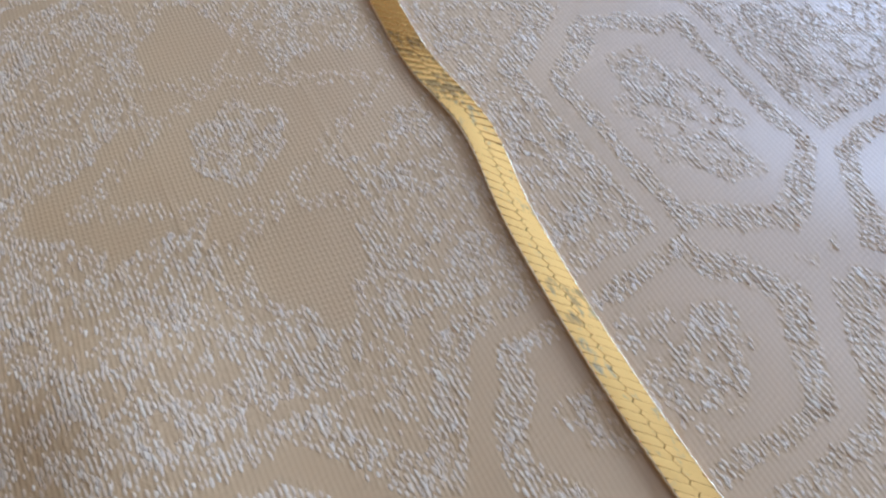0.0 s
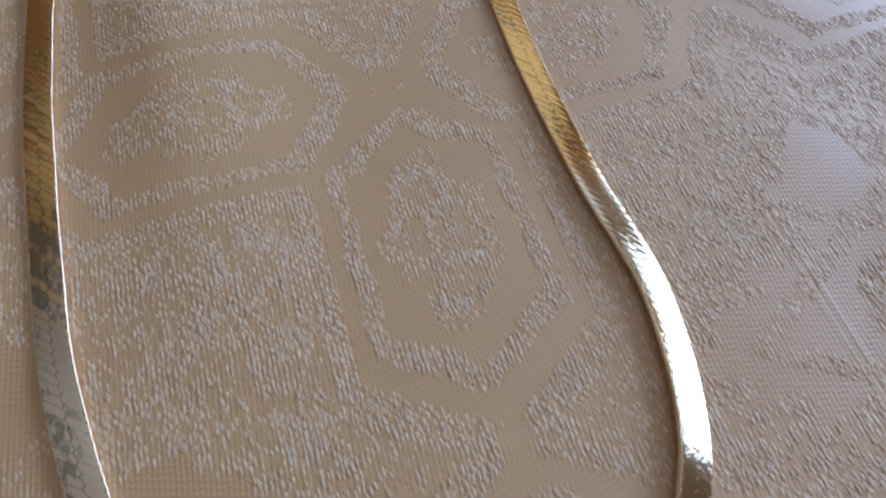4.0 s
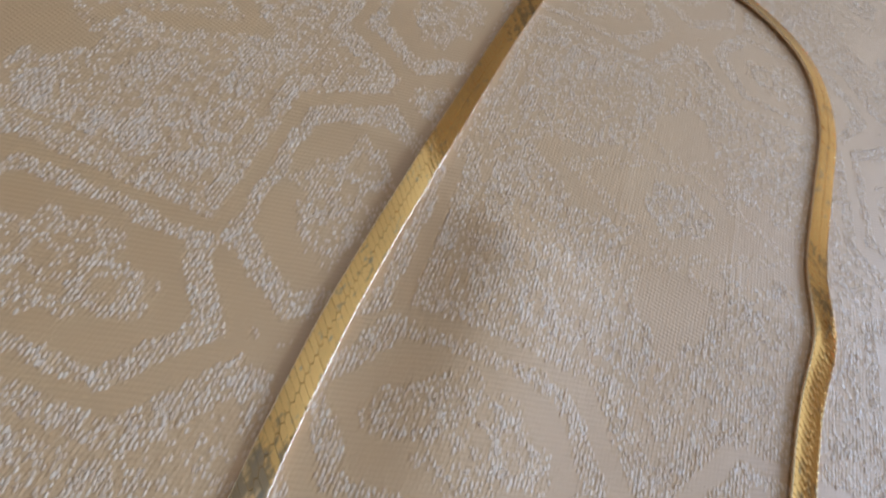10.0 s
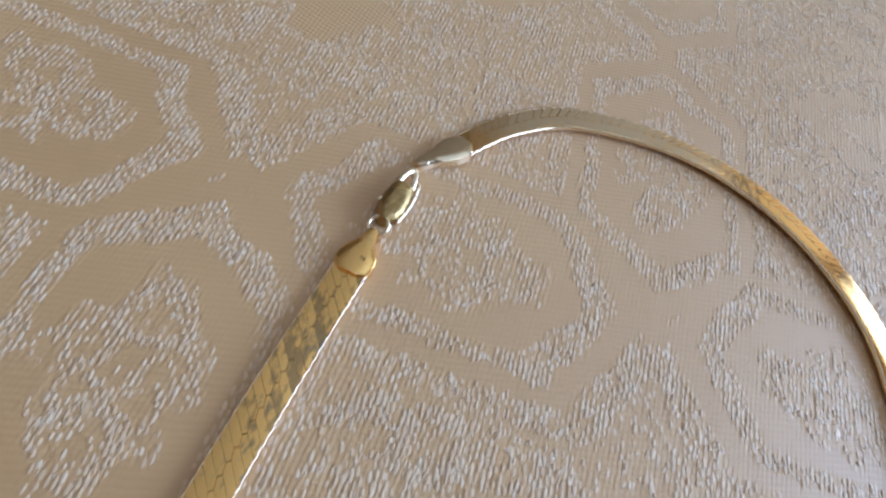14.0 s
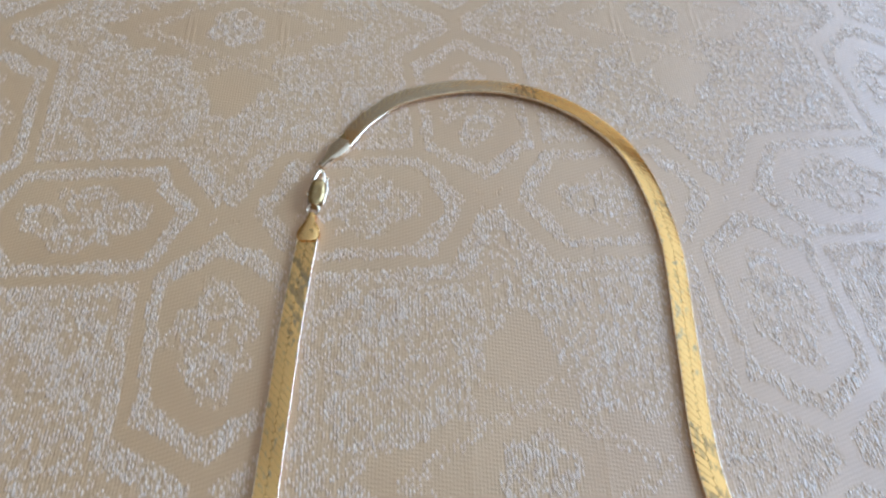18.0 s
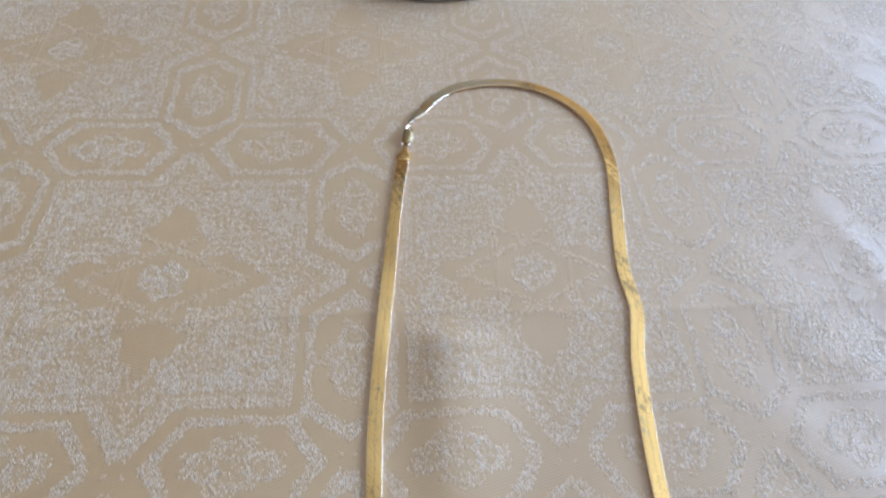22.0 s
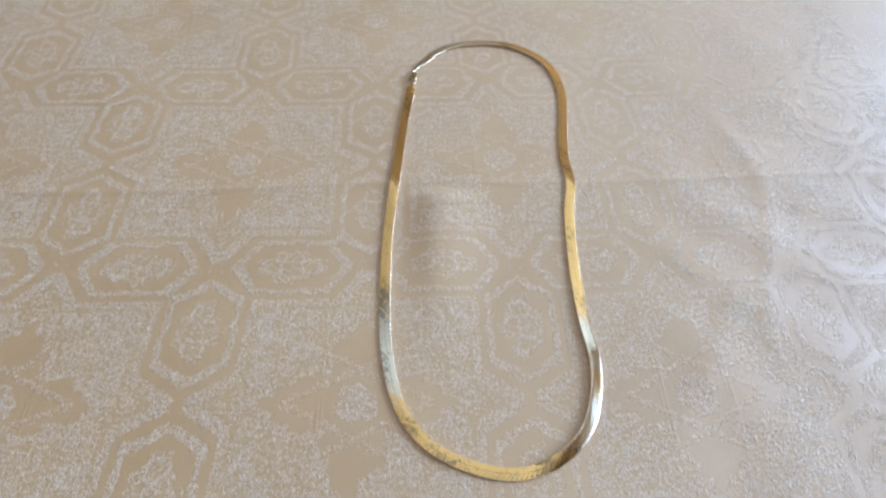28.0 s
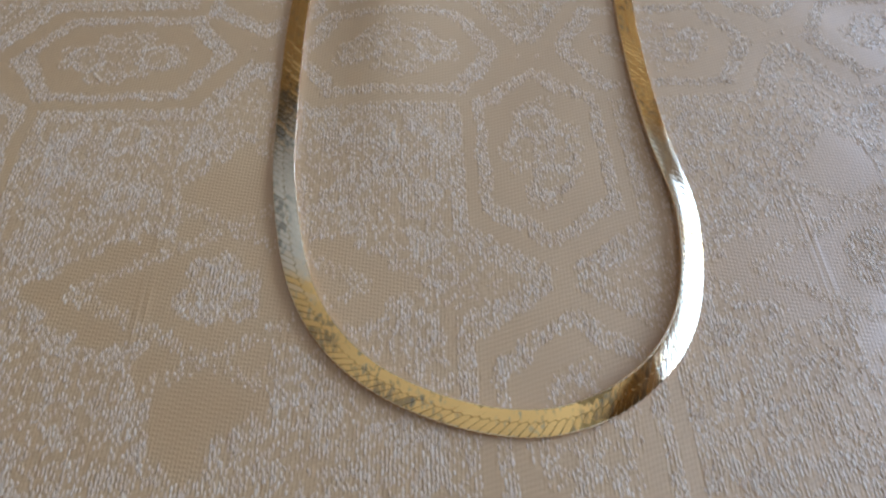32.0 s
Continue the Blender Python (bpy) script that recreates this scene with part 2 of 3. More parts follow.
MAT_CLOTH = damask_material()
MAT_THREAD = thread_material()
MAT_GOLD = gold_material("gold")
# the edge's white window glints are put into a paler gold
MAT_EDGE = gold_material("glint_edge", 0.06, 0.25, 0.6)
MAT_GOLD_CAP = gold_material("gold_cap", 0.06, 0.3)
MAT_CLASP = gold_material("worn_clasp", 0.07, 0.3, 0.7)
MAT_GOLD_DULL = plain("dull_gold", (0.38, 0.25, 0.10), 0.28, 1.0, 700, 0.2)
MAT_GOLD_DARK = plain("dark_gold", (0.52, 0.32, 0.11), 0.4, 1.0, 900)
MAT_PEWTER = plain("grey_pewter", (0.40, 0.40, 0.38), 0.34, 1.0, 60, 0.2)
MAT_WALL = plain("warm_plaster", (0.50, 0.350, 0.200), 0.8, 0, 12, 0.06)
MAT_WALL_DARK = plain("dark_plaster", (0.36, 0.262, 0.160), 0.8, 0, 12, 0.06)
MAT_CEIL = plain("white_ceiling", (0.82, 0.735, 0.60), 0.85, 0, 9, 0.04)
MAT_FLOOR = plain("wood_floor", (0.24, 0.145, 0.08), 0.45, 0, 7, 0.25)
MAT_WOOD = plain("table_wood", (0.20, 0.11, 0.055), 0.4, 0, 30, 0.2)
MAT_FRAME = plain("white_paint", (0.78, 0.77, 0.74), 0.4, 0, 20, 0.03)


# ---- helpers for meshes ----
def link_mesh(name, bm, mat, parent=None, label="", smooth=False):
    me = bpy.data.meshes.new(name)
    bm.normal_update()
    bm.to_mesh(me)
    bm.free()
    me.materials.append(mat)
    if smooth:
        me.shade_smooth()
    ob = new(name, me)
    if parent is not None:
        ob.parent = parent
    if label:
        ob["label"] = label
    return ob


def part(name, bm, mat, parent, label="", smooth=False):
    return link_mesh(name, bm, mat, parent, label, smooth)


def box(bm, x0, x1, y0, y1, z0, z1, bevel=0.0):
    r = bmesh.ops.create_cube(bm, size=1.0)
    for v in r["verts"]:
        v.co = Vector((x0 + (v.co.x + 0.5) * (x1 - x0), y0 + (v.co.y + 0.5) * (y1 - y0), z0 + (v.co.z + 0.5) * (z1 - z0)))
    if bevel:
        es = list({e for v in r["verts"] for e in v.link_edges})
        bmesh.ops.bevel(bm, geom=es, offset=bevel, segments=2, affect="EDGES")


def slab(name, dims, mat, label, category="", bevel=0.0, kind="structure"):
    bm = bmesh.new()
    box(bm, *dims, bevel)
    return tagged(link_mesh(name, bm, mat), label, category, kind=kind)


# ---- the unseen room that closes the place; its tones set the gold's reflections ----
X0, X1, Y0, Y1, Z0, Z1 = -2.4, EAST_X, -2.2, NORTH_Y, -0.76, 1.75
slab("floor", (X0 - 0.1, X1 + 0.15, Y0 - 0.1, Y1 + 0.15, Z0 - 0.1, Z0), MAT_FLOOR, "brown wooden floor under the table", "floor")
slab("ceiling", (X0 - 0.1, X1 + 0.15, Y0 - 0.1, Y1 + 0.15, Z1, Z1 + 0.1), MAT_CEIL, "plain off-white ceiling", "ceiling")
slab("wall_west", (X0 - 0.1, X0, Y0, Y1, Z0, Z1), MAT_WALL, "plain warm plaster wall", "wall")
slab("wall_south", (X0 - 0.1, X1 + 0.15, Y0 - 0.1, Y0, Z0, Z1), MAT_WALL, "plain warm plaster wall", "wall")


def wall_with_window(name, a0, a1, hole, place):
    """A wall from a0 to a1 along its length, with a hole through it; place turns (along, up, in or out) into a box."""
    bm = bmesh.new()
    for p, q, lo, hi in ((a0, hole[0], Z0, Z1), (hole[1], a1, Z0, Z1), (hole[0], hole[1], Z0, hole[2]), (hole[0], hole[1], hole[3], Z1)):
        box(bm, *place(p, q, 0.0, 0.15), lo, hi)
    tagged(link_mesh(name, bm, MAT_WALL), "plain warm plaster wall with a window opening", "wall", kind="structure")


def window_frame(name, hole, place):
    win = tagged(new(name), "white painted window frame in the wall beside the table", "window", kind="structure")
    e = 0.04
    for p, q, lo, hi in ((hole[0], hole[0] + e, hole[2], hole[3]), (hole[1] - e, hole[1], hole[2], hole[3]),
                         (hole[0] + e, hole[1] - e, hole[2], hole[2] + e), (hole[0] + e, hole[1] - e, hole[3] - e, hole[3])):
        bm = bmesh.new()
        box(bm, *place(p, q, 0.02, 0.06), lo, hi, 0.004)
        part("window_frame", bm, MAT_FRAME, win)


def east(p, q, near, far):
    return (X1 + near, X1 + far, p, q)


wall_with_window("wall_east", Y0, Y1, EAST, east)
# unseen wall, kept dark so that the chain mirrors a dark zone
slab("wall_north", (X0 - 0.1, X1 + 0.15, Y1, Y1 + 0.15, Z0, Z1), MAT_WALL_DARK, "unseen dark brown wall, added for the gold to mirror", "wall")
window_frame("window_1", EAST, east)

# ---- the table ----
TABLE = (-0.80, 0.70, -0.62, 0.75)
table = tagged(new("table"), "dark wooden table hidden under a damask cloth", "table")
table.location = (0, 0, Z0)
bm = bmesh.new()
box(bm, *TABLE, -Z0 - 0.045, -Z0 - 0.012, 0.006)
part("tabletop", bm, MAT_WOOD, table)
for lx in (TABLE[0] + 0.1, TABLE[1] - 0.1):
    for ly in (TABLE[2] + 0.1, TABLE[3] - 0.1):
        bm = bmesh.new()
        box(bm, lx - 0.03, lx + 0.03, ly - 0.03, ly + 0.03, 0, -Z0 - 0.045, 0.004)
        part("leg", bm, MAT_WOOD, table)

# ---- the damask tablecloth ----
CREASE_Y = 0.0465    # the fold that runs across the cloth


def smooth01(e0, e1, v):
    t = np.clip((v - e0) / (e1 - e0), 0, 1)
    return t * t * (3 - 2 * t)


def cloth_height(x, y):
    """Fold, rumples and the slack ridge inside the necklace, in metres."""
    x, y = np.asarray(x, float), np.asarray(y, float)
    d = y - CREASE_Y - 0.0010 * np.sin(x * 31.0)
    z = 0.0014 * np.where(d < 0, np.exp(-np.abs(d) / 0.017), np.exp(-np.abs(d) / 0.028))
    # slack ridge running from the fold towards the near side
    rx = x - (0.0838 + 0.02 * (y - CREASE_Y))
    z = z + 0.0025 * np.exp(-(rx / np.where(rx < 0, 0.0108, 0.0160)) ** 2) * smooth01(CREASE_Y + 0.001, CREASE_Y - 0.012, y) * smooth01(-0.055, 0.03, y)
    # rumples on the window side
    w = smooth01(0.150, 0.185, x) * smooth01(0.10, 0.03, y)
    z = z + 0.00022 * w * np.sin((x * 0.75 + y * 0.65) * 150.0 + 1.4 * np.sin(y * 40) + 0.8 * np.sin(x * 33))
    cx = x - (0.2135 + 0.20 * np.maximum(y - 0.03, 0) + 0.010 * np.sin(y * 45.0))
    z = z + 0.00026 * np.exp(-(cx / 0.0050) ** 2) * smooth01(-0.07, -0.01, y) * smooth01(0.11, 0.06, y)
    cx = x - (0.180 + 0.7 * (y + 0.04))
    z = z + 0.0003 * np.exp(-(cx / 0.0055) ** 2) * smooth01(-0.09, -0.05, y) * smooth01(0.0, -0.03, y)
    z = z + 0.0005 * np.sin(x * 37 + 1) * np.sin(y * 29 + 2)
    return z


def lattice(x, y):
    """The weave's own coordinates; one unit runs from crossing to crossing. The cloth is pulled a little out of square."""
    a, b = (x - 0.05) / 0.1, (y - 0.05) / 0.1
    p, q = np.clip(a, -2.0, 2.0), np.clip(b, -2.0, 2.0)
    return 0.910 + 1.716 * a + 0.006 * b + 0.048 * p * p + 0.055 * p * q + 0.030 * q * q, 0.810 + 0.012 * a + 1.751 * b - 0.015 * p * p - 0.008 * p * q + 0.011 * q * q


def weave(x, y):
    """How densely pale threads float over the ground (1: a figured patch, 0: plain satin), the drawn lines, and where the twill turns."""
    u, v = lattice(x, y)
    row = np.floor(v / 2)
    uo = u + np.where(row % 2 == 0, 1.0, 0.0)            # alternate rows are shifted by half
    wob = 0.03 * np.sin(u * 29 + 2 * np.sin(v * 19)) + 0.03 * np.sin(v * 31 + 2 * np.sin(u * 17))
    soft = 0.022
    # small curls that fill the figures
    worm = np.sin(x * 1150 + 2.3 * np.sin(y * 830 + 1)) + np.sin(y * 1050 + 2.3 * np.sin(x * 900))
    curls = 1 - smooth01(0.55, 0.95, np.abs(worm))

    def inside(value, limit):
        return np.clip((limit - value) / soft + 0.5, 0, 1)

    def band(value, lo, hi):
        return inside(value, hi) * (1 - inside(value, lo))

    def rings(p, q, centres, wobble, hole):
        out = np.zeros_like(p)
        for px, py, pr in centres:
            d = np.hypot(p - px, q - py) + wobble
            out = np.maximum(out, inside(d, pr) * (1 - 0.85 * inside(d, hole * pr)))
        return out

    def medallion(a, b):
        a, b = np.abs(a), np.abs(b)
        s = np.maximum(b / 0.272, (a + 0.66 * b) / 0.480)
        beads = 0.55 + 0.45 * np.cos(np.arctan2(b, a) * 30 + 40 * a)
        f = np.maximum(1 - inside(s, 1.0), band(s, 0.680 + 0.5 * wob, 0.845 + 0.5 * wob) * (0.62 + 0.28 * beads + 0.10 * curls))
        # a rosette of small curls fills the heart
        heart = rings(a, b, ((0.128, 0.0, 0.078), (0.128, 0.0, 0.026), (0.032, 0.062, 0.054), (0.0, 0.0, 0.032), (0.078, 0.094, 0.036), (0.0, 0.116, 0.034), (0.202, 0.030, 0.030)), 0.35 * wob, 0.52)
        return s, np.maximum(f, heart * (0.9 + 0.1 * curls))

    dv = v / 2 - np.round(v / 2)
    s_h, f_h = medallion(u - np.floor(u) - 0.5, dv * 2)  # medallions along the rows
    du = (uo / 2 - np.round(uo / 2)) * 2
    s_v, f_v = medallion(v - np.floor(v) - 0.5, du)      # and along the columns of each row of cells
    f, s = np.where(s_h < s_v, f_h, f_v), np.minimum(s_h, s_v)
    # the cell: a straight border, scrolls in the corners, a plain scalloped star and a small flower
    cu, cv = du - np.sign(du) * 1.0, (v / 2 - row) * 2 - 1.0
    au, av = np.abs(cu), np.abs(cv)
    r, th = np.hypot(cu, cv), np.arctan2(cv, cu)
    star = 0.395 + 0.125 * np.cos(4 * th) + 0.030 * np.cos(12 * th + 0.6) + 0.020 * np.cos(28 * th) + 0.5 * wob
    leaf = rings(au, av, ((0.60, 0.42, 0.085), (0.42, 0.60, 0.085), (0.64, 0.64, 0.110), (0.76, 0.28, 0.065), (0.28, 0.76, 0.065), (0.48, 0.46, 0.060),
                          (0.74, 0.48, 0.070), (0.48, 0.74, 0.070), (0.58, 0.16, 0.060), (0.16, 0.58, 0.060), (0.34, 0.34, 0.060), (0.60, 0.28, 0.050), (0.28, 0.60, 0.050)), 0.6 * wob, 0.45)
    cell = (1 - inside(r, star)) * np.where(s < 1.20, 0.62 + 0.30 * curls, np.maximum(leaf, 0.34 + 0.50 * curls))
    cell = cell * (1 - 0.40 * band(s, 1.20, 1.29))
    rim = band(r - star, -0.01, 0.055)
    cell = np.maximum(cell, rim * (0.45 + 0.55 * np.cos(th * 26) ** 2))
    for k in range(6):
        d = np.hypot(cu - 0.082 * math.cos(k * math.pi / 3 + 0.3), cv - 0.082 * math.sin(k * math.pi / 3 + 0.3)) + 0.25 * wob
        cell = np.maximum(cell, 0.95 * inside(d, 0.052) * (1 - 0.8 * inside(d, 0.016)))
    cell = np.maximum(cell, inside(r, 0.030))
    f = np.where(s >= 1.0, cell, f)
    # the plain bands cross at the nodes
    node = np.minimum(np.hypot(u - np.round(u), dv * 2), np.hypot(du, v - np.round(v)))
    f = f * smooth01(0.026, 0.048, node)
    near = (av < 0.36) & (s > 1.3)
    drawn = np.where(near, np.exp(-((au - 0.195) / 0.006) ** 2) + np.exp(-((au - 0.217) / 0.006) ** 2), 0.0)
    dia = np.minimum(np.abs(av - 0.22 + 0.52 * au), np.abs(av - 0.22 - 0.52 * au))
    drawn = drawn + np.where((au < 0.42) & (av < 0.34) & (r > 0.16), 0.7 * np.exp(-(dia / 0.012) ** 2), 0.0)
    # the crossed bars round the flower are woven in a steep twill of fine floats
    bars = np.where((r > 0.15) & (r < star - 0.03) & (dia < 0.028) & (au < 0.44), 0.52, 0.0)
    f = np.where(s >= 1.0, np.maximum(f, bars), f)
    twill = (s >= 1.3) * inside(r, star)
    return f, drawn, twill


def cloth_axis(lo, hi, f0, f1, m0, m1):
    """Close spacing in the middle, wider towards the table's edges."""
    a = [np.linspace(lo, m0, 24)[:-1], np.linspace(m0, f0, int((f0 - m0) / 0.0013))[:-1],
         np.linspace(f0, f1, int((f1 - f0) / 0.0007))[:-1], np.linspace(f1, m1, int((m1 - f1) / 0.0013))[:-1], np.linspace(m1, hi, 24)]
    return np.concatenate(a)


def grid_mesh(name, xs, ys):
    gx, gy = np.meshgrid(xs, ys)
    nx, ny = len(xs), len(ys)
    gz = cloth_height(gx, gy)
    co = np.stack([gx, gy, gz], -1).reshape(-1, 3).astype(np.float32)
    i = np.arange(nx * ny, dtype=np.int32).reshape(ny, nx)
    quads = np.stack([i[:-1, :-1], i[:-1, 1:], i[1:, 1:], i[1:, :-1]], -1).reshape(-1)
    me = bpy.data.meshes.new(name)
    me.vertices.add(nx * ny)
    me.vertices.foreach_set("co", co.ravel())
    me.loops.add(len(quads))
    me.loops.foreach_set("vertex_index", quads)
    me.polygons.add(len(quads) // 4)
    me.polygons.foreach_set("loop_start", np.arange(0, len(quads), 4, dtype=np.int32))
    att = me.attributes.new("float", "FLOAT", "POINT")
    figured, drawn, twill = weave(gx, gy)
    att.data.foreach_set("value", figured.astype(np.float32).ravel())
    att = me.attributes.new("drawn", "FLOAT", "POINT")
    att.data.foreach_set("value", drawn.astype(np.float32).ravel())
    att = me.attributes.new("twill", "FLOAT", "POINT")
    att.data.foreach_set("value", twill.astype(np.float32).ravel())
    me.update(calc_edges=True)
    me.validate()
    me.shade_smooth()
    return me


cloth_me = grid_mesh("tablecloth", cloth_axis(TABLE[0] - 0.01, TABLE[1] + 0.01, -0.09, 0.23, -0.26, 0.42),
                     cloth_axis(TABLE[2] - 0.01, TABLE[3] + 0.01, -0.12, 0.20, -0.18, 0.40))
cloth_me.materials.append(MAT_CLOTH)
cloth = tagged(new("tablecloth", cloth_me), "cream damask tablecloth with pale medallions and a fold line", "tablecloth")



def thread_floats():
    """Short raised loops of pale thread, laid along the warp over the figured patches near the necklace."""
    rng = np.random.default_rng(11)
    gx, gy = np.meshgrid(np.arange(-0.190, 0.310, 0.00062), np.arange(-0.125, 0.320, 0.00130))
    col = np.arange(gx.shape[1])
    gy = gy + 0.00130 * ((col * 2) % 5 / 5.0)[None, :]       # each column starts two fifths of a step on: a satin's stagger
    x = (gx + rng.uniform(-0.00011, 0.00011, gx.shape)).ravel()
    y = (gy + rng.uniform(-0.00030, 0.00030, gy.shape)).ravel()
    dense = weave(x, y)[0]
    keep = (dense > rng.uniform(0.25, 0.68, x.shape)) & (rng.random(x.shape) < 0.95)
    x, y, dense = x[keep], y[keep], dense[keep]
    n = len(x)
    turn = rng.normal(0, 0.035, n) - 0.05 + 0.10 * np.sin(x * 420 + 2 * np.sin(y * 350)) * np.sin(y * 390 + 1.0)
    long = rng.uniform(0.00050, 0.00088, n) * (0.55 + 0.45 * dense)
    wide, high = rng.uniform(0.00016, 0.00023, n), rng.uniform(0.00003, 0.00009, n)
    bend = rng.normal(0, 0.00005, n)
    ex, ey = np.sin(turn), np.cos(turn)
    lift = 0.00005 * (1 + np.sin(x * 2600 + 2 * np.sin(y * 1500)) * np.sin(y * 2100 + 2 * np.sin(x * 1700))) * dense
    verts = np.zeros((n, 8, 3))
    # (along, across, up) of the eight corners of one loop
    for k, (a, c, u) in enumerate(((-1, 0, -0.15), (-0.4, -1, -0.1), (-0.4, 0, 1), (-0.4, 1, -0.1), (0.4, -1, -0.1), (0.4, 0, 1), (0.4, 1, -0.1), (1, 0, -0.15))):
        al, ac = a * long, c * wide + bend * (1 - a * a)
        px, py = x + al * ex + ac * ey, y + al * ey - ac * ex
        verts[:, k] = np.stack([px, py, cloth_height(px, py) + u * high + lift], -1)
    tri = np.array([(0, 2, 1), (0, 3, 2), (1, 2, 5), (1, 5, 4), (2, 3, 6), (2, 6, 5), (4, 5, 7), (5, 6, 7)], np.int32)
    faces = (tri[None] + (np.arange(n, dtype=np.int32) * 8)[:, None, None]).reshape(-1)
    me = bpy.data.meshes.new("thread_float")
    me.vertices.add(n * 8)
    me.vertices.foreach_set("co", verts.astype(np.float32).ravel())
    me.loops.add(len(faces))
    me.loops.foreach_set("vertex_index", faces)
    me.polygons.add(len(faces) // 3)
    me.polygons.foreach_set("loop_start", np.arange(0, len(faces), 3, dtype=np.int32))
    me.update(calc_edges=True)
    me.shade_smooth()
    me.materials.append(MAT_THREAD)
    ob = new("thread_float", me)
    ob.parent = cloth
    return tagged(ob, "pale raised threads of the damask figures", kind="stuff")


thread_floats()

# ---- the necklace ----
CHAIN = [(71.6, 110.5), (69.1, 92.1), (66.5, 65.0), (64.0, 38.0), (62.2, 12.0), (62.2, -12.0), (63.2, -34.0), (68.1, -55.4),
         (77.9, -69.4), (93.2, -77.7), (108.9, -79.4), (122.8, -73.3), (132.3, -61.8), (137.0, -43.1), (136.0, -22.0), (136.4, 2.9),
         (138.5, 28.0), (141.5, 45.0), (141.2, 62.0), (144.0, 84.0), (146.7, 107.0), (144.0, 126.7), (135.6, 139.7), (122.8, 148.3),
         (108.0, 150.9), (93.3, 148.1), (84.6, 141.9), (78.4, 133.8)]
WIDTH, THICK, LINK = 0.0044, 0.0010, 0.00145


def catmull(points, step):
    """Evenly spaced points, in metres, of a smooth curve through the control points."""
    p = [Vector((a / 1000, b / 1000, 0)) for a, b in points]
    p = [2 * p[0] - p[1]] + p + [2 * p[-1] - p[-2]]
    dense = []
    for k in range(1, len(p) - 2):
        for j in range(40):
            t = j / 40
            a, b, c, d = p[k - 1:k + 3]
            dense.append(0.5 * (2 * b + (c - a) * t + (2 * a - 5 * b + 4 * c - d) * t * t + (3 * b - a - 3 * c + d) * t ** 3))
    dense.append(p[-2])
    out, need = [dense[0]], step
    for a, b in zip(dense, dense[1:]):
        seg = (b - a).length
        while need <= seg:
            out.append(a.lerp(b, need / seg))
            need += step
        need -= seg
    return out


def laid(points):
    """Lay the line on the cloth; stiff metal bridges the small hollows."""
    z = np.array([float(max(cloth_height(q.x + dx, q.y + dy) for dx in (-0.0018, 0, 0.0018) for dy in (-0.0018, 0, 0.0018))) for q in points])
    for _ in range(6):
        z = np.maximum(z, np.convolve(np.pad(z, 2, mode="edge"), np.ones(5) / 5, mode="valid"))
    return [Vector((q.x, q.y, zz)) for q, zz in zip(points, z)]


line = laid(catmull(CHAIN, LINK / 2))


def tilt_out(q):
    """How far the chain leans outwards where it swings round its two bends, most on the tightest curve."""
    front = smooth01(0.110, 0.118, q.x) * smooth01(0.000, -0.034, q.y)
    front = front * (0.95 + 0.55 * math.exp(-((q.x - 0.123) / 0.012) ** 2 - ((q.y + 0.070) / 0.020) ** 2))
    return float(max(front, 0.55 * smooth01(0.116, 0.142, q.y)))


def bank(k):
    """The twist of the chain about its own line, in radians."""
    a = k * LINK / 2
    calm = 1.0 - 0.65 * float(smooth01(0.12, 0.13, line[k].x) * smooth01(-0.03, 0.0, line[k].y))
    return radians(calm * (3.0 * math.sin(a * 61 + 0.4) + 2.4 * math.sin(a * 143 + 2.1) + 1.1 * math.sin(a * 331)) + 16.0 * tilt_out(line[k]))


for q in line:
    q.z += 0.0004 * tilt_out(q)


def frame_at(k):
    a, b = line[max(0, k - 1)], line[min(len(line) - 1, k + 1)]
    t = (b - a).normalized()
    side = Vector((0, 0, 1)).cross(t).normalized()
    side = Matrix.Rotation(bank(k), 3, t) @ side
    up = t.cross(side)
    return t, side, up


necklace = tagged(new("necklace"), "flat yellow gold herringbone chain necklace, closed and laid on the cloth", "necklace")

# the continuous under-chain, with rounded edges
bm = bmesh.new()
rings = []
prof = [(-0.470, 0.18), (-0.498, 0.36), (-0.500, 0.58), (-0.486, 0.80), (-0.462, 0.93), (-0.445, 0.80), (0.445, 0.80), (0.462, 0.93), (0.486, 0.80), (0.500, 0.58), (0.498, 0.36), (0.470, 0.18), (0.38, 0.06), (-0.38, 0.06)]
for k, q in enumerate(line):
    t, side, up = frame_at(k)
    wave = 1.0 + (0.025 if k % 2 else -0.020)
    rings.append([bm.verts.new(q + side * (a * WIDTH * wave) + up * (b * THICK)) for a, b in prof])
for r0, r1 in zip(rings, rings[1:]):
    for j in range(len(prof)):
        bm.faces.new((r0[j], r0[(j + 1) % len(prof)], r1[(j + 1) % len(prof)], r1[j]))
bm.faces.new(rings[0]); bm.faces.new(rings[-1][::-1])
bmesh.ops.recalc_face_normals(bm, faces=bm.faces)
part("core", bm, MAT_EDGE, necklace, "polished gold edge of the chain, coloured paler for its white glints", True)


# the bed in the seams between the links; their shade is put into its dark colour
bm = bmesh.new()
bed = []
for k, q in enumerate(line):
    t, side, up = frame_at(k)
    bed.append([bm.verts.new(q + side * (a * WIDTH) + up * (0.835 * THICK)) for a in (-0.443, 0.443)])
for r0, r1 in zip(bed, bed[1:]):
    bm.faces.new((r0[0], r1[0], r1[1], r0[1]))
bmesh.ops.recalc_face_normals(bm, faces=bm.faces)
part("seam_bed", bm, MAT_GOLD_DARK, necklace, "strip under the gold links, coloured dark for the shade in the seams", True)

SLANT = 1.05


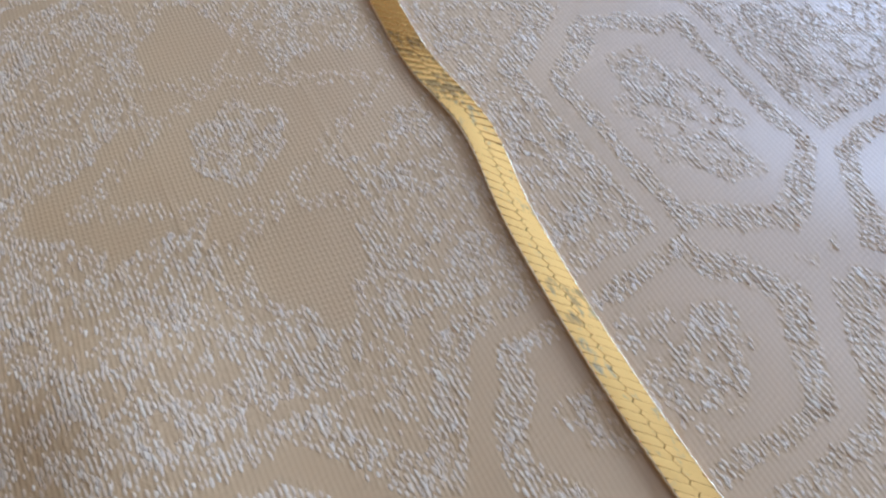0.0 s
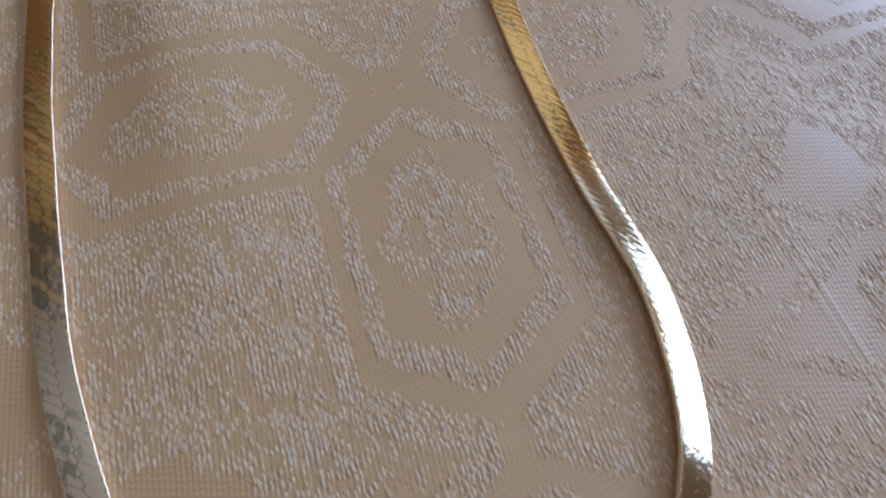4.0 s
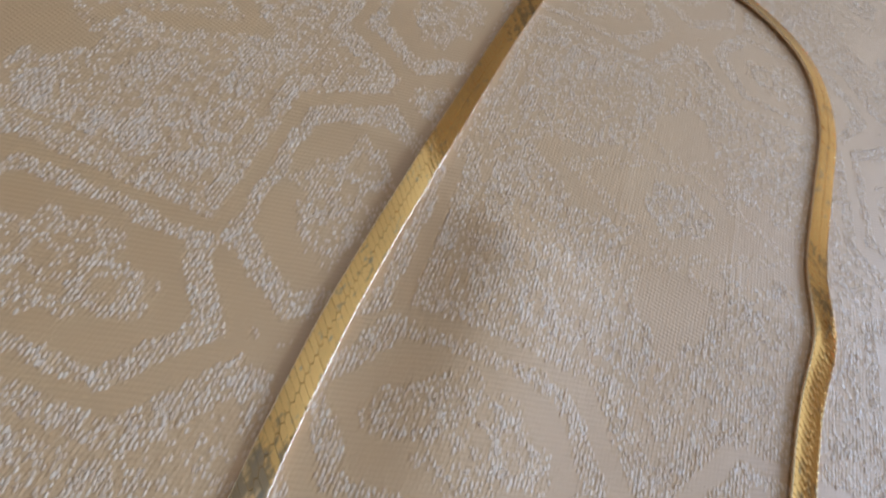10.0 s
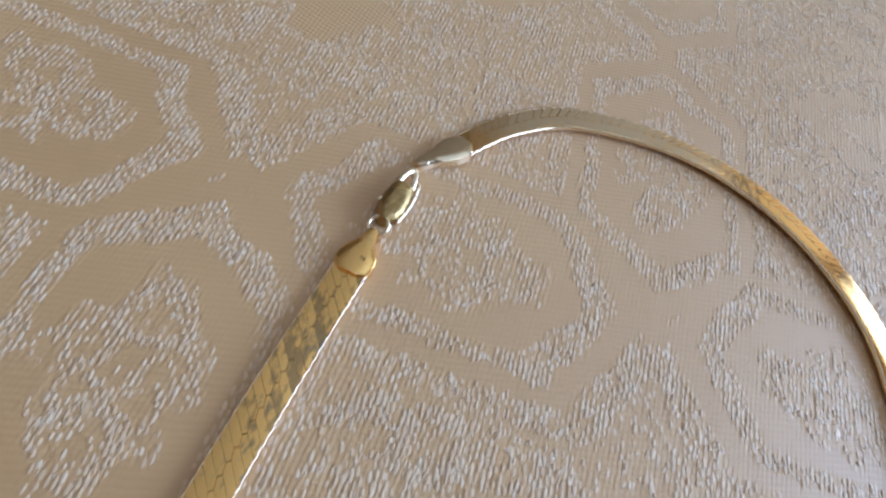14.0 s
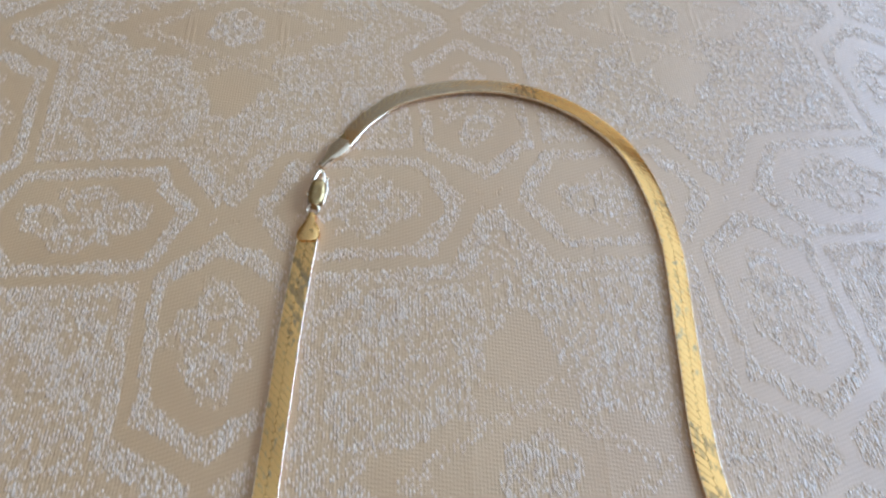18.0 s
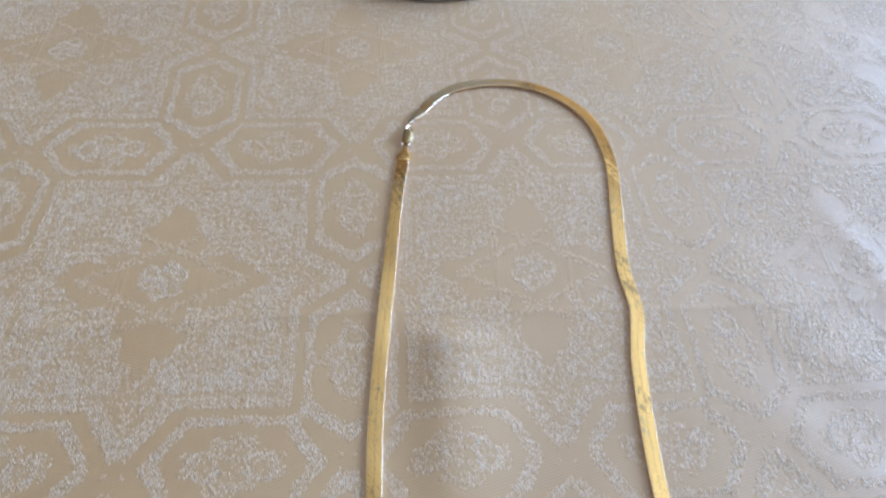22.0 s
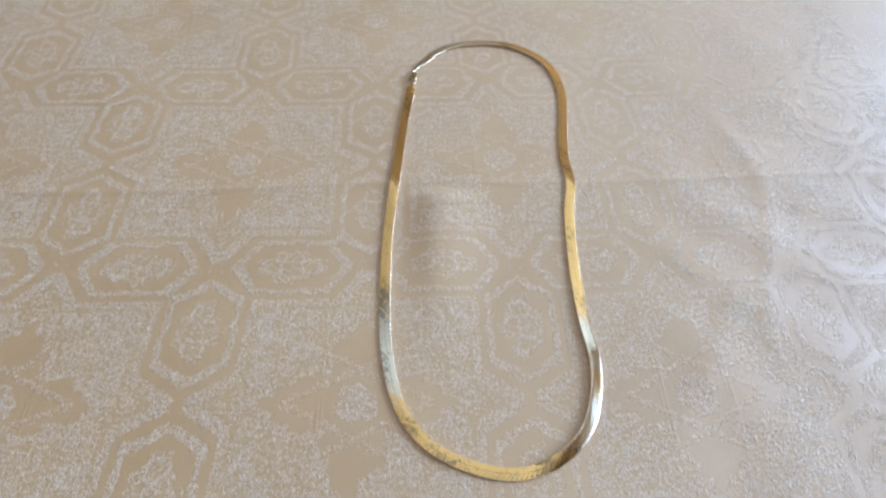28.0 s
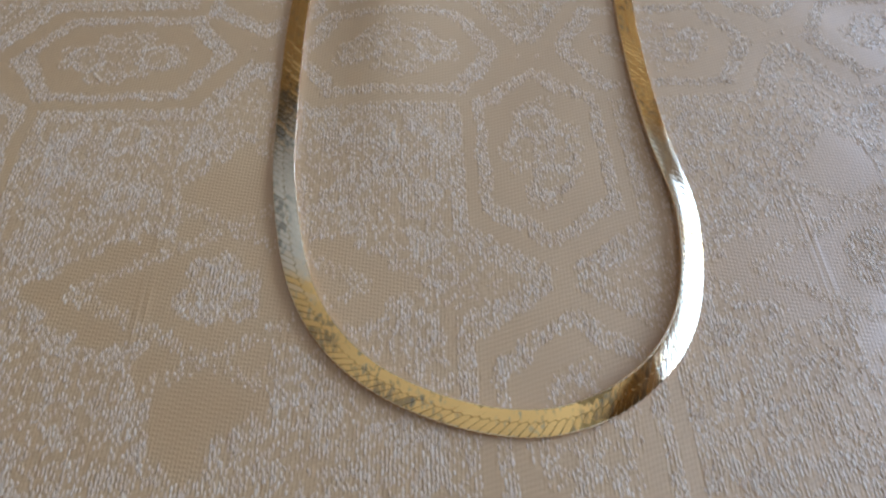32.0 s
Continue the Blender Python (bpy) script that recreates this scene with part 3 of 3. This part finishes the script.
def herringbone_link():
    """Two slanted leaves, side by side and half a step apart, that meet in a zigzag along the middle."""
    bm = bmesh.new()
    for half in (-1, 1):
        top = []
        for i in range(6):
            a = i / 5
            tail = 0.05 * LINK * (1.0 if i == 5 else 0.0)
            fall = THICK * (0.05 * a ** 4)
            row = []
            for j in range(5):
                c = (j / 4 - 0.5) * 2
                y = half * 0.452 * a * WIDTH + (1 - a) ** 2 * (half * 0.010 + 0.038 * (1 - 2 * abs(c)) * -half) * WIDTH
                x = c * (0.5 * LINK * 0.962 - tail) + SLANT * y + (0.25 if half > 0 else -0.25) * LINK
                row.append(bm.verts.new((x, y, THICK * (0.985 - 0.009 * c * c) - fall)))
            top.append(row)
        low = [[bm.verts.new((v.co.x, v.co.y, THICK * 0.78)) for v in row] for row in top]
        for i in range(5):
            for j in range(4):
                bm.faces.new((top[i][j], top[i][j + 1], top[i + 1][j + 1], top[i + 1][j]))
        rim = [(0, j) for j in range(5)] + [(i, 4) for i in range(1, 6)] + [(5, j) for j in (3, 2, 1, 0)] + [(i, 0) for i in (4, 3, 2, 1)]
        for (a, b), (c, d) in zip(rim, rim[1:] + rim[:1]):
            bm.faces.new((top[a][b], low[a][b], low[c][d], top[c][d]))
    bmesh.ops.recalc_face_normals(bm, faces=bm.faces)
    me = bpy.data.meshes.new("link")
    bm.to_mesh(me)
    bm.free()
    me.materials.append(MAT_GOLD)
    me.shade_smooth()
    me.set_sharp_from_angle(angle=radians(35))
    return me


link_me = herringbone_link()
rnd = random.Random(5)
rest = bmesh.new()
total = (len(line) - 2) // 2
for i in range(total):
    k = 2 * i + 1
    t, side, up = frame_at(k)
    m = Matrix((t, side, up)).transposed().to_4x4()
    m.translation = line[k]
    loose = 0.12 + 0.7 * max(0.0, math.sin(k * 0.045 + 1.3)) ** 4
    m = m @ pose(0, 0, 0, rnd.gauss(0, loose), rnd.gauss(0, loose), 0)
    if i < 300:
        ob = new("link", link_me)
        ob.parent = necklace
        ob.matrix_local = m
    else:
        start = len(rest.verts)
        rest.from_mesh(link_me)
        rest.verts.ensure_lookup_table()
        bmesh.ops.transform(rest, matrix=m, verts=rest.verts[start:])
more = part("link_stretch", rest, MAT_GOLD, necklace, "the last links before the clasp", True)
more["kind"] = "stuff"
more.data.set_sharp_from_angle(angle=radians(35))


def turned_plate(profile, thick, dome=0.0):
    """A flat plate from a half outline (x along, half width), mirrored, with a rounded top edge."""
    bm = bmesh.new()
    top = []
    for x, w in profile:
        top.append([bm.verts.new((x, w * c, thick * (1.0 + dome * (1 - c * c)) - (0.18 * thick if abs(c) == 1 else 0))) for c in (-1, -0.82, -0.4, 0, 0.4, 0.82, 1)])
    low = [[bm.verts.new((v.co.x, v.co.y, 0)) for v in r] for r in top]
    for a in range(len(top) - 1):
        for c in range(6):
            bm.faces.new((top[a][c], top[a + 1][c], top[a + 1][c + 1], top[a][c + 1]))
            bm.faces.new((low[a][c], low[a][c + 1], low[a + 1][c + 1], low[a + 1][c]))
        for c in (0, 6):
            bm.faces.new((top[a][c], low[a][c], low[a + 1][c], top[a + 1][c]))
    for a in (0, len(top) - 1):
        for c in range(6):
            bm.faces.new((top[a][c], top[a][c + 1], low[a][c + 1], low[a][c]))
    bmesh.ops.recalc_face_normals(bm, faces=bm.faces)
    return bm


def torus(bm, R, r, squash=1.0, n=28, k=10):
    rr = []
    for i in range(n):
        a = 2 * math.pi * i / n
        rr.append([bm.verts.new(((R + r * math.cos(b)) * math.cos(a) * squash, (R + r * math.cos(b)) * math.sin(a), r * math.sin(b)))
                   for b in (2 * math.pi * j / k for j in range(k))])
    for i in range(n):
        for j in range(k):
            bm.faces.new((rr[i][j], rr[(i + 1) % n][j], rr[(i + 1) % n][(j + 1) % k], rr[i][(j + 1) % k]))


def at_line(ob, k, flip=False):
    t, side, up = frame_at(k)
    if flip:
        t, side = -t, -side
    m = Matrix((t, side, up)).transposed().to_4x4()
    m.translation = line[k]
    ob.matrix_local = m


def end_cap(k, flip, long):
    """A folded end plate: as wide as the chain, then a shoulder that narrows to an eye."""
    w = WIDTH / 2
    prof = [(0.00, 0.62), (0.04, 0.84), (0.10, 1.0), (0.20, 1.07), (0.34, 1.05), (0.46, 0.94), (0.58, 0.74), (0.70, 0.53), (0.84, 0.42), (0.95, 0.36), (1.0, 0.26)]
    ob = part("end_cap", turned_plate([(0.0014 - x * long, ww * w) for x, ww in prof], 0.00125, 0.12), MAT_CLASP if flip else MAT_GOLD_CAP, necklace, "smooth gold end plate" if flip is False else "end plate with its plating worn to dull silver", True)
    ob.data.set_sharp_from_angle(angle=radians(40))
    at_line(ob, k, flip)
    return ob


cap = end_cap(0, False, 0.0068)
end_cap(len(line) - 1, True, 0.0088)

# a worn mark stamped into the plate
bm = bmesh.new()
for i in range(3):
    box(bm, -0.0003 + 0.00042 * i, -0.00003 + 0.00042 * i, -0.00022, 0.00022, 0, 0.00002)
stamp_ob = part("stamp", bm, MAT_GOLD_DARK, cap, "tiny worn stamp")
stamp_ob.matrix_local = pose(-0.0010, 0.0002, 0.00137, 0, 0, 80)

tip_a = line[0] - frame_at(0)[0] * 0.0054

bm = bmesh.new()
torus(bm, 0.00125, 0.00030)
ring_ob = part("jump_ring", bm, MAT_CLASP, necklace, "small round silvery jump ring", True)
axis = (Vector((73.0, 127.5, 0)) - Vector((72.0, 119.5, 0))).normalized()
ring_ob.matrix_local = Matrix.Translation(Vector((tip_a.x, tip_a.y, tip_a.z)) + axis * 0.0009 + Vector((0, 0, 0.0010))) @ pose(0, 0, 0, 16, -12, 0)

# lobster clasp between the ring and the other end
clasp_m = Matrix((axis, Vector((0, 0, 1)).cross(axis), Vector((0, 0, 1)))).transposed().to_4x4()
clasp_m.translation = Vector((tip_a.x, tip_a.y, tip_a.z)) + axis * 0.0016


def claw_body():
    """The solid, pear-shaped back of the claw."""
    prof = [(0.0, 0.00050), (0.0004, 0.00105), (0.0011, 0.00155), (0.0020, 0.00185), (0.0030, 0.00190), (0.0040, 0.00178), (0.0048, 0.00158), (0.0054, 0.00138)]
    return turned_plate(prof, 0.0019, 0.12)


def bent_rod(points, radii, k=10):
    """A round rod along a line of points, thick or thin as the radii say, closed at both ends."""
    bm = bmesh.new()
    rows = []
    for i, q in enumerate(points):
        t = (points[min(i + 1, len(points) - 1)] - points[max(i - 1, 0)]).normalized()
        side = Vector((0, 0, 1)).cross(t).normalized()
        up = t.cross(side)
        rows.append([bm.verts.new(q + radii[i] * (math.cos(a) * side + math.sin(a) * up)) for a in (2 * math.pi * j / k for j in range(k))])
    for r0, r1 in zip(rows, rows[1:]):
        for j in range(k):
            bm.faces.new((r0[j], r0[(j + 1) % k], r1[(j + 1) % k], r1[j]))
    bm.faces.new(rows[0]); bm.faces.new(rows[-1][::-1])
    bmesh.ops.recalc_face_normals(bm, faces=bm.faces)
    return bm


clasp = part("lobster_clasp", claw_body(), MAT_GOLD_DULL, necklace, "dull gold lobster claw clasp, closed", True)
clasp.data.set_sharp_from_angle(angle=radians(50))
clasp.matrix_local = clasp_m @ pose(0, 0, 0, 12, 0, 0) @ Matrix.Diagonal((1.16, 0.92, 1.0, 1.0))
bow = [Vector((0.0050 + 0.0031 * math.sin(a), 0.00118 * math.cos(a) * (1 - 0.12 * math.sin(a)), 0.0010)) for a in (math.pi * i / 18 for i in range(19))]
part("hook", bent_rod(bow, [0.00062 - 0.00016 * i / 18 for i in range(19)]), MAT_CLASP, clasp, "silvery worn hook of the clasp", True)
rail = [Vector((0.0006 + 0.0062 * i / 12, -0.00165 - 0.00045 * math.sin(math.pi * i / 12), 0.0012)) for i in range(13)]
part("lever", bent_rod(rail, [0.00028] * 13, 8), MAT_CLASP, clasp, "thin silvery spring lever", True)
seam = [Vector((0.0046 + 0.0004 * math.cos(i * math.pi / 8), -0.0014 + 0.0028 * i / 8, 0.00192 + 0.00018 * math.sin(math.pi * i / 8))) for i in range(9)]
part("seam", bent_rod(seam, [0.00009] * 9, 6), MAT_GOLD_DARK, clasp, "dark seam across the back", True)
bm = bmesh.new()
bmesh.ops.create_uvsphere(bm, u_segments=12, v_segments=8, radius=0.00045)
knob = part("knob", bm, MAT_CLASP, clasp, "small thumb knob of the lever", True)
knob.matrix_local = pose(0.0024, 0.0020, 0.0010)


# ---- a round pewter dish behind the necklace ----
def lathe(profile, n=96):
    """A closed ring of faces: the outline of (radius, height) pairs turned round the upright axis."""
    bm = bmesh.new()
    rings = [[bm.verts.new((r * math.cos(2 * math.pi * j / n), r * math.sin(2 * math.pi * j / n), z)) for j in range(n)] for r, z in profile]
    for r0, r1 in zip(rings, rings[1:] + rings[:1]):
        for j in range(n):
            bm.faces.new((r0[j], r0[(j + 1) % n], r1[(j + 1) % n], r1[j]))
    bmesh.ops.recalc_face_normals(bm, faces=bm.faces)
    return bm


DISH_X, DISH_Y = 0.0885, 0.2596
dish = new("dish")
dish.location = (DISH_X, DISH_Y, cloth_height(DISH_X, DISH_Y - 0.054))
tagged(dish, "low round grey pewter dish standing on the tablecloth", "dish")
part("base", lathe([(0.0005, 0.0002), (0.0525, 0.0002), (0.0537, 0.0008), (0.0540, 0.0018), (0.0535, 0.0028), (0.0520, 0.0030), (0.0005, 0.0030)]),
     MAT_PEWTER, dish, smooth=True).data.set_sharp_from_angle(angle=radians(40))
part("side", lathe([(0.0518, 0.0028), (0.0522, 0.0030), (0.0528, 0.0062), (0.0538, 0.0095), (0.0522, 0.0095), (0.0512, 0.0062), (0.0506, 0.0028)]),
     MAT_PEWTER, dish, smooth=True).data.set_sharp_from_angle(angle=radians(40))
part("rim", lathe([(0.0530 + 0.0012 * math.cos(a), 0.0101 + 0.0012 * math.sin(a)) for a in (2 * math.pi * i / 10 for i in range(10))]),
     MAT_PEWTER, dish, smooth=True)
